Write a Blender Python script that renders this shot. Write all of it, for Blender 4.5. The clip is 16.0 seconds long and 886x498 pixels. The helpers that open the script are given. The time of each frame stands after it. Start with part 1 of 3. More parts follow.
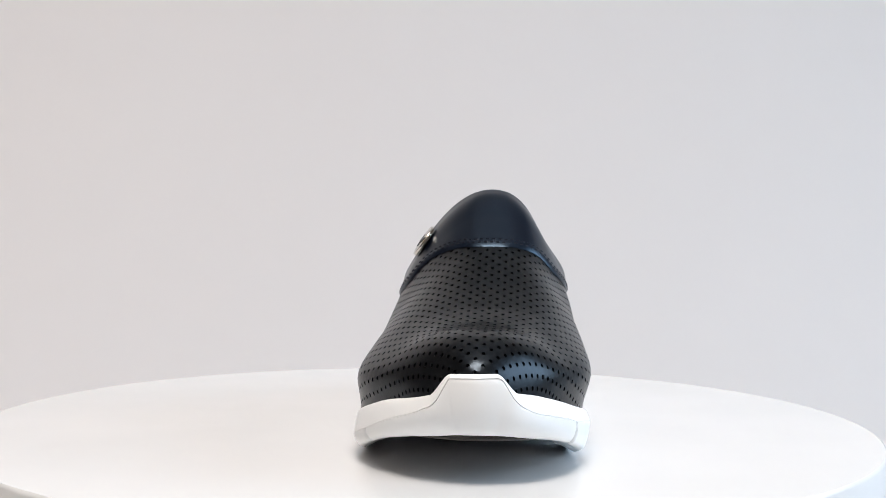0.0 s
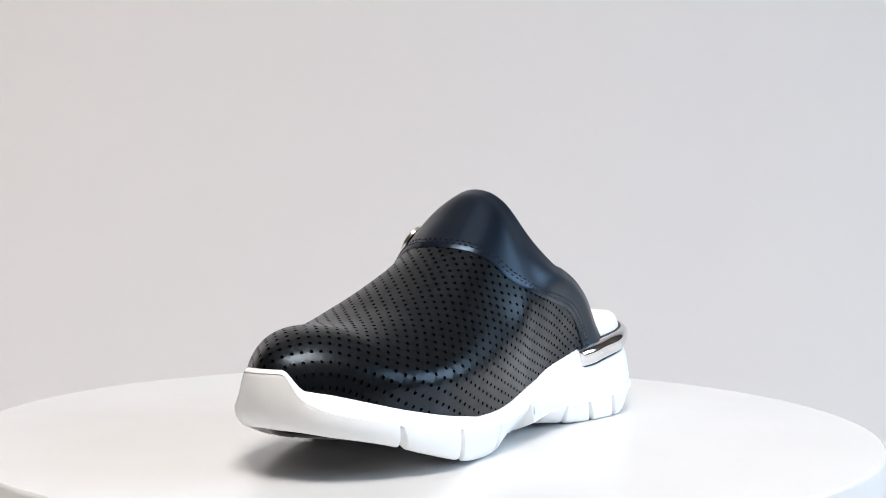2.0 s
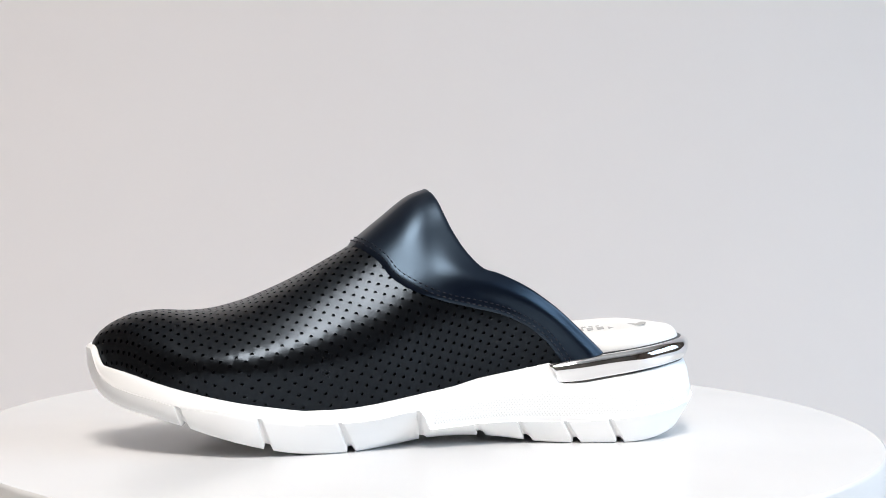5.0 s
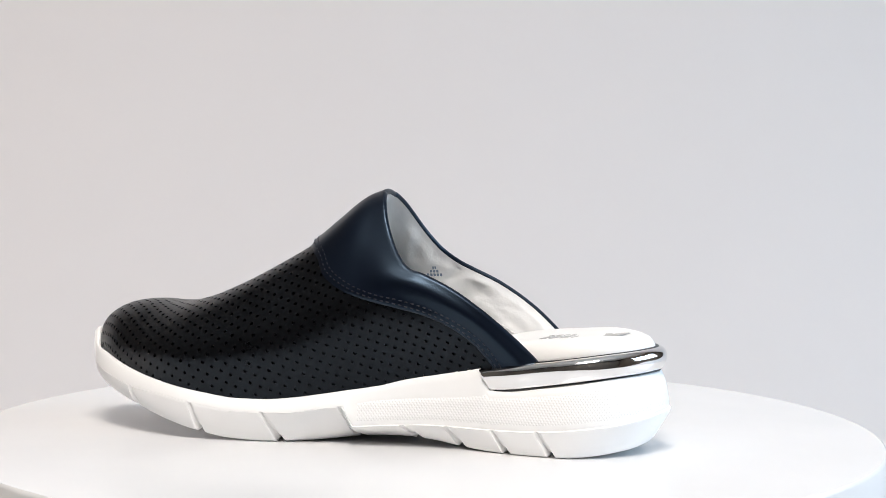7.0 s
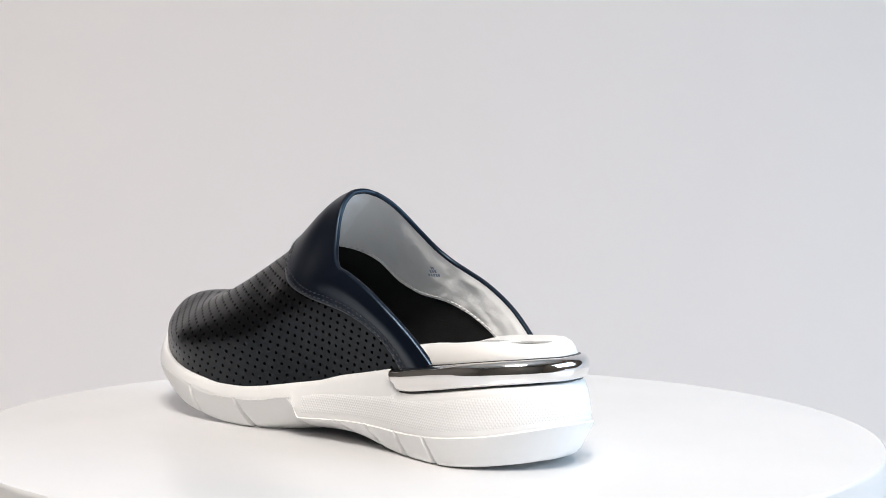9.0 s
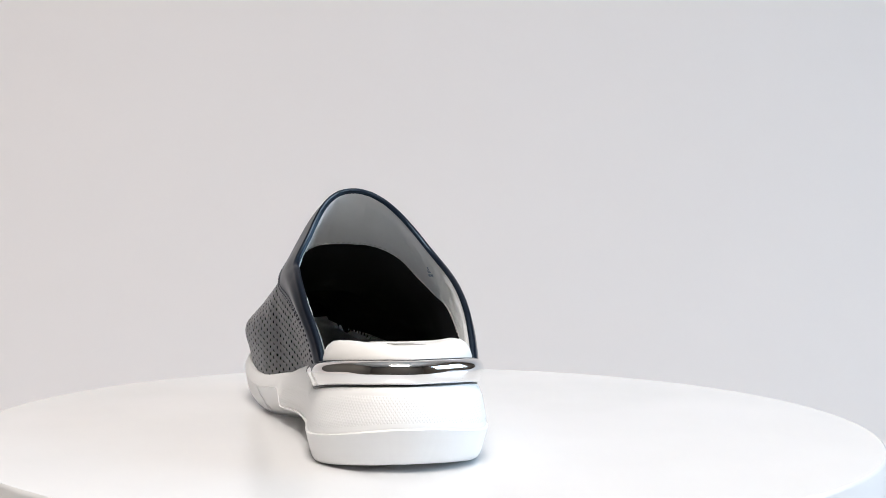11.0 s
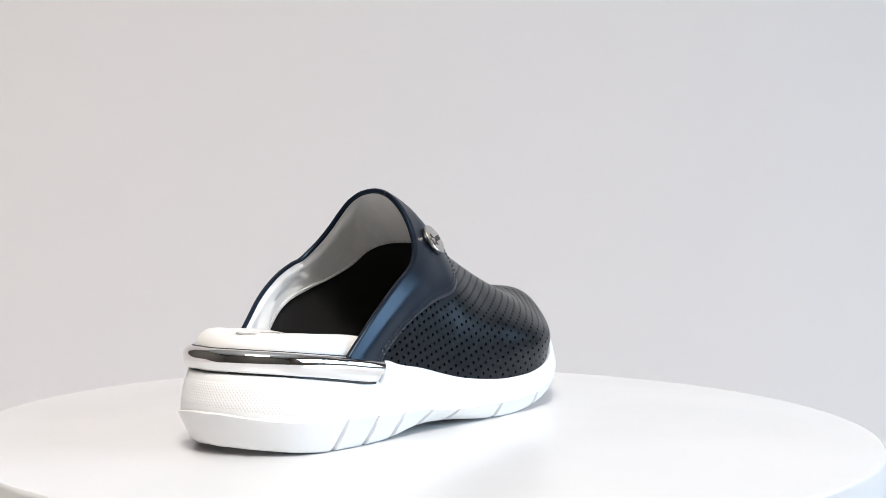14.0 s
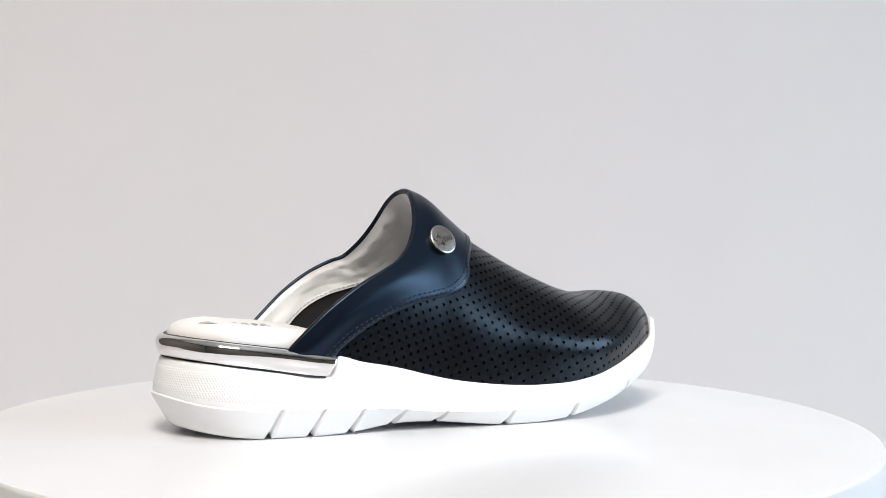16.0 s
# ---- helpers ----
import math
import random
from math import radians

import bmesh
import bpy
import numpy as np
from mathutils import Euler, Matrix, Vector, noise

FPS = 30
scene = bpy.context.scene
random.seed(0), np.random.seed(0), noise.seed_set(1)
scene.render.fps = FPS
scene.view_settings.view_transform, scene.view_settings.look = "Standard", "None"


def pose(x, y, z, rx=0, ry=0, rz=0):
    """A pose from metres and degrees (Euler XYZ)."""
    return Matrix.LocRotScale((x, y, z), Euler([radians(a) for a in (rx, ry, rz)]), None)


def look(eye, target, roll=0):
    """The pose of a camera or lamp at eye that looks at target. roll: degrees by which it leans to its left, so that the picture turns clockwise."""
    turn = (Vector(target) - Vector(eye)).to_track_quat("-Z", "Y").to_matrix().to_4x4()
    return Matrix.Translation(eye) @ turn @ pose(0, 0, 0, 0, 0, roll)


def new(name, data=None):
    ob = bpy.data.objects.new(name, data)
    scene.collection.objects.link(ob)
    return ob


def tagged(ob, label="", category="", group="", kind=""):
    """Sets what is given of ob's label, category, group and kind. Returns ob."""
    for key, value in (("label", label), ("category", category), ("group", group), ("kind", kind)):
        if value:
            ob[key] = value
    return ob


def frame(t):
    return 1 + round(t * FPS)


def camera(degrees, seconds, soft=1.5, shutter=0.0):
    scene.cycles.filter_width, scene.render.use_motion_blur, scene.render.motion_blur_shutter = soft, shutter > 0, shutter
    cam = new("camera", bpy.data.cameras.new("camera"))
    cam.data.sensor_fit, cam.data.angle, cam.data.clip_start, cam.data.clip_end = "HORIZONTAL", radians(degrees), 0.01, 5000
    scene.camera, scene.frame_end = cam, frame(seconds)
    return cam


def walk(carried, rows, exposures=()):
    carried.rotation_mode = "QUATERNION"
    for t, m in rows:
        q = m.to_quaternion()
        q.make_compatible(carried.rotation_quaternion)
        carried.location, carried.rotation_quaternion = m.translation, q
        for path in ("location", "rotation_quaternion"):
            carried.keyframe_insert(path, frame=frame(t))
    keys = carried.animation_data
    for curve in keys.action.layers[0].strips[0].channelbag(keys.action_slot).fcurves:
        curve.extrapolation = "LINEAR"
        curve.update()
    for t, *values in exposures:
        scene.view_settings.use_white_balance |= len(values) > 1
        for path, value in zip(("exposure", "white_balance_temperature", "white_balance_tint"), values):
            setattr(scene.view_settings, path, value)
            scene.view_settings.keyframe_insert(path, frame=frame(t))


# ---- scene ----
# ---- camera and its place ----
cam = camera(34.47, 16.0, soft=0.6)
YAW, PITCH, ROLL = 0.786, 2.502, 0.52
EYE = Vector((0.0, -0.640, 0.1072))
AHEAD = Vector((math.sin(radians(YAW)) * math.cos(radians(PITCH)), math.cos(radians(YAW)) * math.cos(radians(PITCH)), -math.sin(radians(PITCH))))
STAND = look(EYE, EYE + AHEAD, ROLL)
walk(cam, [(0, STAND), (16, STAND)])

# ---- world and lights ----
scene.view_settings.exposure = -0.02
world = bpy.data.worlds.new("studio_sky")
scene.world = world
world.use_nodes = True
wn = world.node_tree
sky = wn.nodes.new("ShaderNodeTexSky")
sky.sky_type, sky.sun_disc, sky.sun_elevation, sky.sun_rotation = "NISHITA", False, radians(35), radians(120)
wn.nodes["Background"].inputs[1].default_value = 0.12
wn.links.new(sky.outputs[0], wn.nodes["Background"].inputs[0])


def area_lamp(name, m, sx, sy, watts, colour):
    data = bpy.data.lights.new(name, "AREA")
    data.shape, data.size, data.size_y, data.energy, data.color = "RECTANGLE", sx, sy, watts, colour
    ob = new(name, data)
    ob.matrix_world = m
    return ob


# daylight in the window's opening, and the ceiling fitting
area_lamp("window_daylight", look((1.55, -0.25, 0.62), (0, -0.2, 0.2)), 1.4, 0.8, 22.5, (0.56, 0.78, 1.0))
area_lamp("ceiling_light_source", look((-0.02, -1.05, 1.72), (0.0, 0.0, 0.0)), 0.7, 0.5, 42.5, (1.0, 0.928, 0.865))

# ---- materials ----


def material(name, base, rough=0.5, metal=0.0, vary=0.0, vary_scale=40.0, grain=0.0, grain_scale=900.0, wave=0.0, wave_scale=60.0, spec=0.5, coat=0.0, coat_rough=0.2, rough_vary=0.0, highlight_tint=(1, 1, 1)):
    m = bpy.data.materials.new(name)
    m.use_nodes = True
    nt = m.node_tree
    b = nt.nodes["Principled BSDF"]
    b.inputs["Base Color"].default_value = (*base, 1)
    b.inputs["Roughness"].default_value, b.inputs["Metallic"].default_value = rough, metal
    b.inputs["Specular IOR Level"].default_value = spec
    b.inputs["Coat Weight"].default_value, b.inputs["Coat Roughness"].default_value = coat, coat_rough
    b.inputs["Specular Tint"].default_value = (*highlight_tint, 1)
    tc = nt.nodes.new("ShaderNodeTexCoord")

    def noise_tex(scale, detail):
        n = nt.nodes.new("ShaderNodeTexNoise")
        n.inputs["Scale"].default_value, n.inputs["Detail"].default_value = scale, detail
        nt.links.new(tc.outputs["Object"], n.inputs["Vector"])
        return n
    if vary or rough_vary:
        n = noise_tex(vary_scale, 5)
        if vary:
            mix = nt.nodes.new("ShaderNodeMix")
            mix.data_type = "RGBA"
            mix.inputs["A"].default_value = (*[c * (1 - vary) for c in base], 1)
            mix.inputs["B"].default_value = (*[min(1, c * (1 + vary)) for c in base], 1)
            nt.links.new(n.outputs["Fac"], mix.inputs["Factor"])
            nt.links.new(mix.outputs["Result"], b.inputs["Base Color"])
        if rough_vary:
            r = nt.nodes.new("ShaderNodeMapRange")
            r.inputs["To Min"].default_value, r.inputs["To Max"].default_value = rough - rough_vary, rough + rough_vary
            nt.links.new(n.outputs["Fac"], r.inputs["Value"])
            nt.links.new(r.outputs["Result"], b.inputs["Roughness"])
    last = None
    for strength, scale, dist in ((wave, wave_scale, 0.0012), (grain, grain_scale, 0.00025)):
        if strength:
            n = noise_tex(scale, 4)
            bump = nt.nodes.new("ShaderNodeBump")
            bump.inputs["Strength"].default_value, bump.inputs["Distance"].default_value = strength, dist
            nt.links.new(n.outputs["Fac"], bump.inputs["Height"])
            if last:
                nt.links.new(last.outputs["Normal"], bump.inputs["Normal"])
            last = bump
    if last:
        nt.links.new(last.outputs["Normal"], b.inputs["Normal"])
    return m


# a bluish specular tint puts the window's cool glint into both leathers' highlights
VAMP = material("perforated_leather", (0.0022, 0.0022, 0.0026), 0.295, vary=0.15, grain=0.10, grain_scale=1400, spec=0.34, highlight_tint=(0.70, 0.84, 1.0), wave=0.03, wave_scale=45, rough_vary=0.05)
COLLAR = material("navy_leather", (0.0017, 0.0028, 0.0075), 0.31, vary=0.2, grain=0.08, grain_scale=1100, spec=0.48, highlight_tint=(0.50, 0.73, 1.0), wave=0.05, wave_scale=50, rough_vary=0.06)
THREAD = material("navy_thread", (0.006, 0.009, 0.020), 0.55)
WHITE_THREAD = material("white_thread", (0.75, 0.75, 0.74), 0.6)
FOAM = material("white_sole_foam", (0.90, 0.90, 0.90), 0.42, vary=0.02, grain=0.05, grain_scale=700, rough_vary=0.06)
RUBBER = material("white_sole_rubber", (0.89, 0.89, 0.89), 0.45, vary=0.03, grain=0.06, grain_scale=600)
CHROME = material("polished_chrome", (0.80, 0.79, 0.785), 0.07, metal=1.0, rough_vary=0.02, vary_scale=80)
GASKET = material("black_gasket", (0.015, 0.015, 0.016), 0.4)
LINING = material("white_lining", (0.88, 0.885, 0.89), 0.55, vary=0.05, vary_scale=70, grain=0.2, grain_scale=900, wave=0.7, wave_scale=75)
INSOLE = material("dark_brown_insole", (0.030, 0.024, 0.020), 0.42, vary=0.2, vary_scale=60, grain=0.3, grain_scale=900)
BLACK_LINING = material("black_textile_lining", (0.008, 0.008, 0.009), 0.85, vary=0.4, vary_scale=900, grain=0.8, grain_scale=1500)
FOOTBED = material("white_leather_footbed", (0.80, 0.79, 0.775), 0.5, vary=0.03, grain=0.2, grain_scale=800, wave=0.12, wave_scale=60)
PRINT = material("grey_print", (0.40, 0.385, 0.37), 0.5)
STAMP = material("blue_grey_stamp", (0.24, 0.31, 0.42), 0.6)
BADGE = material("brushed_nickel", (0.70, 0.65, 0.59), 0.25, metal=1.0, rough_vary=0.05, vary_scale=300)
# even near-black for the badge's raised star and bars
BADGE_DARK = material("dark_badge_relief", (0.03, 0.03, 0.03), 0.4)
PLATTER = material("gloss_white_acrylic", (0.74, 0.74, 0.745), 0.22, vary=0.012, vary_scale=12, grain=0.02, grain_scale=300, rough_vary=0.05)
PAPER = material("warm_white_backdrop", (0.672, 0.608, 0.575), 0.85, vary=0.015, vary_scale=3, grain=0.1, grain_scale=200)
WALL = material("grey_painted_wall", (0.125, 0.108, 0.092), 0.8, vary=0.05, vary_scale=3, grain=0.15, grain_scale=120)
CEILING = material("white_ceiling_paint", (0.84, 0.825, 0.80), 0.8, vary=0.02, vary_scale=3, grain=0.1, grain_scale=120)
FLOOR = material("light_grey_floor", (0.22, 0.20, 0.18), 0.5, vary=0.1, vary_scale=6, grain=0.1, grain_scale=90)
DARK_METAL = material("dark_grey_base", (0.05, 0.05, 0.055), 0.45, vary=0.1)
TABLE = material("light_table_top", (0.55, 0.53, 0.51), 0.6, vary=0.05, vary_scale=9)
FRAME = material("white_window_frame", (0.78, 0.78, 0.77), 0.35, vary=0.02)
glass = bpy.data.materials.new("window_glass")
glass.use_nodes = True
glass.node_tree.nodes["Principled BSDF"].inputs["Transmission Weight"].default_value = 1.0
glass.node_tree.nodes["Principled BSDF"].inputs["Roughness"].default_value = 0.0
glow = bpy.data.materials.new("lamp_diffuser")
glow.use_nodes = True
glow.node_tree.nodes["Principled BSDF"].inputs["Emission Color"].default_value = (1, 0.96, 0.9, 1)
glow.node_tree.nodes["Principled BSDF"].inputs["Emission Strength"].default_value = 4.0

# the knurled heel panel: a diamond lattice of fine ridges
KNURL = material("knurled_white_rubber", (0.89, 0.89, 0.89), 0.45, vary=0.02)
kn = KNURL.node_tree
kb = kn.nodes["Principled BSDF"]
kc = kn.nodes.new("ShaderNodeTexCoord")
heights = []
for turn in (35, -35):
    mp = kn.nodes.new("ShaderNodeMapping")
    mp.inputs["Rotation"].default_value = (0, 0, radians(turn))
    wv = kn.nodes.new("ShaderNodeTexWave")
    wv.bands_direction = "X"
    wv.inputs["Scale"].default_value = 270
    kn.links.new(kc.outputs["UV"], mp.inputs["Vector"])
    kn.links.new(mp.outputs["Vector"], wv.inputs["Vector"])
    heights.append(wv)
kmul = kn.nodes.new("ShaderNodeMath")
kmul.operation = "MAXIMUM"
kn.links.new(heights[0].outputs["Fac"], kmul.inputs[0])
kn.links.new(heights[1].outputs["Fac"], kmul.inputs[1])
kbump = kn.nodes.new("ShaderNodeBump")
kbump.inputs["Strength"].default_value, kbump.inputs["Distance"].default_value = 0.35, 0.0004
kn.links.new(kmul.outputs[0], kbump.inputs["Height"])
kn.links.new(kbump.outputs["Normal"], kb.inputs["Normal"])

# ---- mesh helpers ----
MM = 0.001


def mesh_of(name, verts, faces, mat, smooth=True):
    me = bpy.data.meshes.new(name)
    me.from_pydata([tuple(v) for v in verts], [], [tuple(int(i) for i in f) for f in faces])
    me.materials.append(mat)
    me.polygons.foreach_set("use_smooth", [smooth] * len(me.polygons))
    me.update()
    return me


def part(name, me, parent, label=""):
    ob = new(name, me)
    ob.parent = parent
    return tagged(ob, label)


def from_bm(name, bm, mat, smooth=False):
    bmesh.ops.recalc_face_normals(bm, faces=bm.faces)
    me = bpy.data.meshes.new(name)
    bm.to_mesh(me)
    bm.free()
    me.materials.append(mat)
    me.polygons.foreach_set("use_smooth", [smooth] * len(me.polygons))
    return me


def box_mesh(name, lo, hi, mat, bevel=0.0):
    bm = bmesh.new()
    bmesh.ops.create_cube(bm, size=1)
    for v in bm.verts:
        v.co = Vector([lo[i] + (v.co[i] + 0.5) * (hi[i] - lo[i]) for i in range(3)])
    if bevel:
        bmesh.ops.bevel(bm, geom=bm.edges[:], offset=bevel, segments=3, profile=0.6, affect="EDGES")
    return from_bm(name, bm, mat)


def curve(pts):
    """A smooth function through (x, y) pairs, without overshoot."""
    p = sorted(pts)
    xs, ys = np.array([a for a, _ in p], float), np.array([b for _, b in p], float)
    h, d = np.diff(xs), np.diff(ys) / np.diff(xs)
    m = np.empty(len(xs))
    m[0], m[-1] = d[0], d[-1]
    for i in range(1, len(xs) - 1):
        m[i] = 0 if d[i - 1] * d[i] <= 0 else 2 * d[i - 1] * d[i] / (d[i - 1] + d[i]) * 0.5 + 0.5 * (d[i - 1] * h[i] + d[i] * h[i - 1]) / (h[i] + h[i - 1])

    def f(x):
        x = np.clip(np.asarray(x, float), xs[0], xs[-1])
        i = np.clip(np.searchsorted(xs, x) - 1, 0, len(xs) - 2)
        s = (x - xs[i]) / h[i]
        return (2 * s ** 3 - 3 * s ** 2 + 1) * ys[i] + (s ** 3 - 2 * s ** 2 + s) * h[i] * m[i] + (3 * s ** 2 - 2 * s ** 3) * ys[i + 1] + (s ** 3 - s ** 2) * h[i] * m[i + 1]
    return f


def closed_curve(pts, n):
    """n even steps along a smooth closed line through the given plan points."""
    p = np.array(pts, float)
    out = []
    for i in range(len(p)):
        a, b, c, d = p[i - 1], p[i], p[(i + 1) % len(p)], p[(i + 2) % len(p)]
        for s in np.linspace(0, 1, 40, endpoint=False):
            out.append(0.5 * (2 * b + (c - a) * s + (2 * a - 5 * b + 4 * c - d) * s ** 2 + (3 * b - a - 3 * c + d) * s ** 3))
    out = np.array(out)
    seg = np.hypot(*np.diff(np.vstack([out, out[:1]]), axis=0).T)
    run = np.concatenate([[0], np.cumsum(seg)])
    at = np.linspace(0, run[-1], n, endpoint=False)
    loop = np.vstack([out, out[:1]])
    return np.stack([np.interp(at, run, loop[:, 0]), np.interp(at, run, loop[:, 1])], 1)


def inward(loop):
    t = np.roll(loop, -1, 0) - np.roll(loop, 1, 0)
    t /= np.linalg.norm(t, axis=1)[:, None]
    return np.stack([-t[:, 1], t[:, 0]], 1)


def rings(levels, close_first=True, close_last=True):
    """Verts and faces of a stack of equal closed loops of 3D points."""
    n = len(levels[0])
    verts = np.vstack(levels)
    faces = []
    for k in range(len(levels) - 1):
        for i in range(n):
            j = (i + 1) % n
            faces.append((k * n + i, k * n + j, (k + 1) * n + j, (k + 1) * n + i))
    extra = []
    for close, k in ((close_first, 0), (close_last, len(levels) - 1)):
        if close:
            # a strip of quads across the loop, from its one end to the other
            for i in range(1, n // 2):
                a, b, c, d = i, (i + 1), (n - i - 1) % n, (n - i) % n
                q = [k * n + a, k * n + b, k * n + c, k * n + d]
                q = list(dict.fromkeys(q))
                if len(q) > 2:
                    extra.append(tuple(q if k else q[::-1]))
            extra.append((k * n, k * n + 1, k * n + n - 1) if k else (k * n + n - 1, k * n + 1, k * n))
    return verts, faces + extra


def grid_faces(nu, nv):
    return [(i * nv + j, i * nv + j + 1, (i + 1) * nv + j + 1, (i + 1) * nv + j) for i in range(nu - 1) for j in range(nv - 1)]


# ---- the shoe's form, in millimetres: x to the toe, y to the wearer's left, z up ----
RIDGE = curve([(126.3, 36), (125.7, 41), (124.2, 44.5), (121.3, 47.8), (115, 51.8), (107, 54.6), (96.7, 55.5), (88, 55.0), (81, 55.3), (66, 58.7), (53, 64), (40.5, 70.2), (28, 77.2), (20.4, 81.8), (5.5, 93.0), (-6.8, 103.0), (-12, 105.3), (-17, 107.6), (-25, 111), (-40, 117), (-60, 122), (-95, 126)])
BASE_LEFT = curve([(126.3, 36), (121, 33.6), (114.5, 31.8), (108, 29.6), (101, 27.6), (89, 24.6), (75, 21.7), (62.5, 19.3), (50, 17.6), (38.6, 16.6), (27, 16.8), (15, 17.9), (4, 19.6), (-7, 21.5), (-18.5, 23.4), (-30, 26.4), (-41.5, 28.7), (-51, 30.5), (-60, 32), (-80, 35), (-95, 37)])
BASE_RIGHT = curve([(126.3, 36), (121, 32.8), (114, 30), (100, 26.8), (83, 22.2), (63, 17.8), (46.7, 16), (31, 15.8), (16.7, 16.6), (2.6, 18.1), (-11, 20.2), (-22, 22.7), (-38, 26.8), (-54, 30), (-65, 33), (-80, 35.5), (-95, 37)])
LEFT = curve([(126.3, 5.5), (125.6, 9.0), (123.4, 13.8), (117, 21.6), (110, 28), (100, 34), (90, 38.4), (80, 41.6), (70, 43.4), (60, 43.8), (45, 43.0), (25, 41.0), (7, 38.0), (-10, 34.4), (-40, 30.3), (-65, 29.8), (-95, 29)])
RIGHT = curve([(126.3, 4.5), (125.6, 0.5), (123.2, -3.6), (116.5, -10.6), (110, -17.2), (100, -24.6), (90, -31.0), (80, -36.4), (70, -40.4), (60, -42.6), (45, -43.2), (25, -42.4), (7, -41.6), (-15, -39.2), (-40, -37), (-65, -35.2), (-95, -31)])
CREST = 5.0
POWER_LEFT = curve([(127, 2.2), (90, 2.5), (65, 2.8), (40, 2.75), (14, 2.45), (0, 2.4), (-12, 2.3), (-40, 2.2), (-95, 2.1)])
POWER_RIGHT = curve([(127, 2.2), (90, 2.4), (60, 2.25), (40, 2.0), (20, 1.8), (-12, 1.7), (-40, 1.8), (-95, 2.0)])
SHOULDER = curve([(127, 0), (20, 0), (-5, 1.8), (-22, 3.4), (-40, 3.2), (-60, 1.2), (-75, 0), (-95, 0)])
BELLY_LEFT = curve([(127, 0), (116, 0.0), (100, 1.8), (70, 4.8), (40, 5.0), (10, 5.0), (-10, 4.8), (-40, 5.4), (-65, 4.2), (-85, 2.4), (-95, 1.5)])
BELLY_RIGHT = curve([(127, 0), (116, 0.0), (100, 1.5), (70, 4.0), (40, 3.6), (10, 2.6), (-20, 1.7), (-50, 0.9), (-95, 0)])


def swell(x, k, left):
    """How far the flank stands out of the plain section, at the share k of its height."""
    mid = 0.45 - 0.13 * np.clip((x - 5) / -45, 0, 1)
    on_left = SHOULDER(x) * np.exp(-((k - 0.52) / 0.17) ** 2) + BELLY_LEFT(x) * np.exp(-((k - mid) / np.where(k < mid, 0.6 * mid, 0.23)) ** 2)
    return np.where(left, on_left, BELLY_RIGHT(x) * np.exp(-((k - 0.40) / 0.22) ** 2))


def base_of(x, left):
    return np.where(left, BASE_LEFT(x), BASE_RIGHT(x))


def upper(x, phi):
    """A point of the upper: phi 0 at the left feather line, 90 degrees at the crest, 180 at the right."""
    x, phi = np.broadcast_arrays(np.asarray(x, float), np.asarray(phi, float))
    c, s = np.cos(phi), np.sin(phi)
    e = 2 / np.where(c >= 0, POWER_LEFT(x), POWER_RIGHT(x))
    w = np.where(c >= 0, LEFT(x) - CREST, CREST - RIGHT(x))
    base = base_of(x, c >= 0)
    k = np.abs(s) ** e
    y = CREST + np.sign(c) * (w * np.abs(c) ** e + swell(x, k, c >= 0))
    zz = base + (RIDGE(x) - base) * k
    return np.stack([x, y, zz], -1)


def upper_out(x, phi):
    """The outward normal there."""
    x, phi = np.broadcast_arrays(np.asarray(x, float), np.asarray(phi, float))
    a = upper(x - 0.4, phi) - upper(np.minimum(x + 0.4, 126.25), phi)
    b = upper(x, phi + 0.01) - upper(x, phi - 0.01)
    n = np.cross(a, b)
    n /= np.linalg.norm(n, axis=-1)[..., None] + 1e-9
    mid = np.stack([x, np.full_like(x, CREST), BASE_LEFT(x)], -1)
    flip = np.sign(np.sum(n * (upper(x, phi) - mid), -1))
    return n * flip[..., None]


def angle_at(x, zz, side):
    """The section angle at which the upper has the height zz."""
    base = base_of(x, side > 0)
    k = np.clip((zz - base) / (RIDGE(x) - base), 0, 1) ** ((POWER_LEFT(x) if side > 0 else POWER_RIGHT(x)) / 2)
    phi = np.arcsin(k)
    return phi if side > 0 else math.pi - phi


# the collar's seam and the opening's edge: along x and z, from the crest down each side
SEAM_LEFT = [(20, 82.6), (18.8, 82), (15.2, 79.9), (10.9, 76.3), (6.1, 69.9), (-3.3, 64.4), (-15, 60.6), (-27, 57.8), (-38.5, 55), (-50, 50), (-59.4, 43), (-66, 35), (-70, 27)]
SEAM_RIGHT = [(20, 82.6), (18.6, 82), (14.0, 79.8), (7.5, 74), (2.5, 65), (-7, 59.4), (-16, 57.6), (-25, 56), (-34, 53.2), (-42, 50.2), (-55, 43), (-64.5, 35.4), (-69, 27)]
EDGE_LEFT = [(-12.2, 105.5), (-12.8, 104.4), (-14.8, 100), (-17, 94), (-19.9, 87.5), (-24.7, 79.6), (-31.0, 73.2), (-37.5, 71.0), (-49.4, 65.5), (-61, 57.8), (-70.4, 50), (-84.4, 37.3), (-92, 29)]
EDGE_RIGHT = [(-12.2, 105.5), (-12.8, 104.4), (-14.8, 100), (-17.3, 94), (-20.5, 87.5), (-26, 79.6), (-33, 73.8), (-39, 70.6), (-51, 64.8), (-64, 56.5), (-72, 50), (-85, 37.5), (-92, 29)]


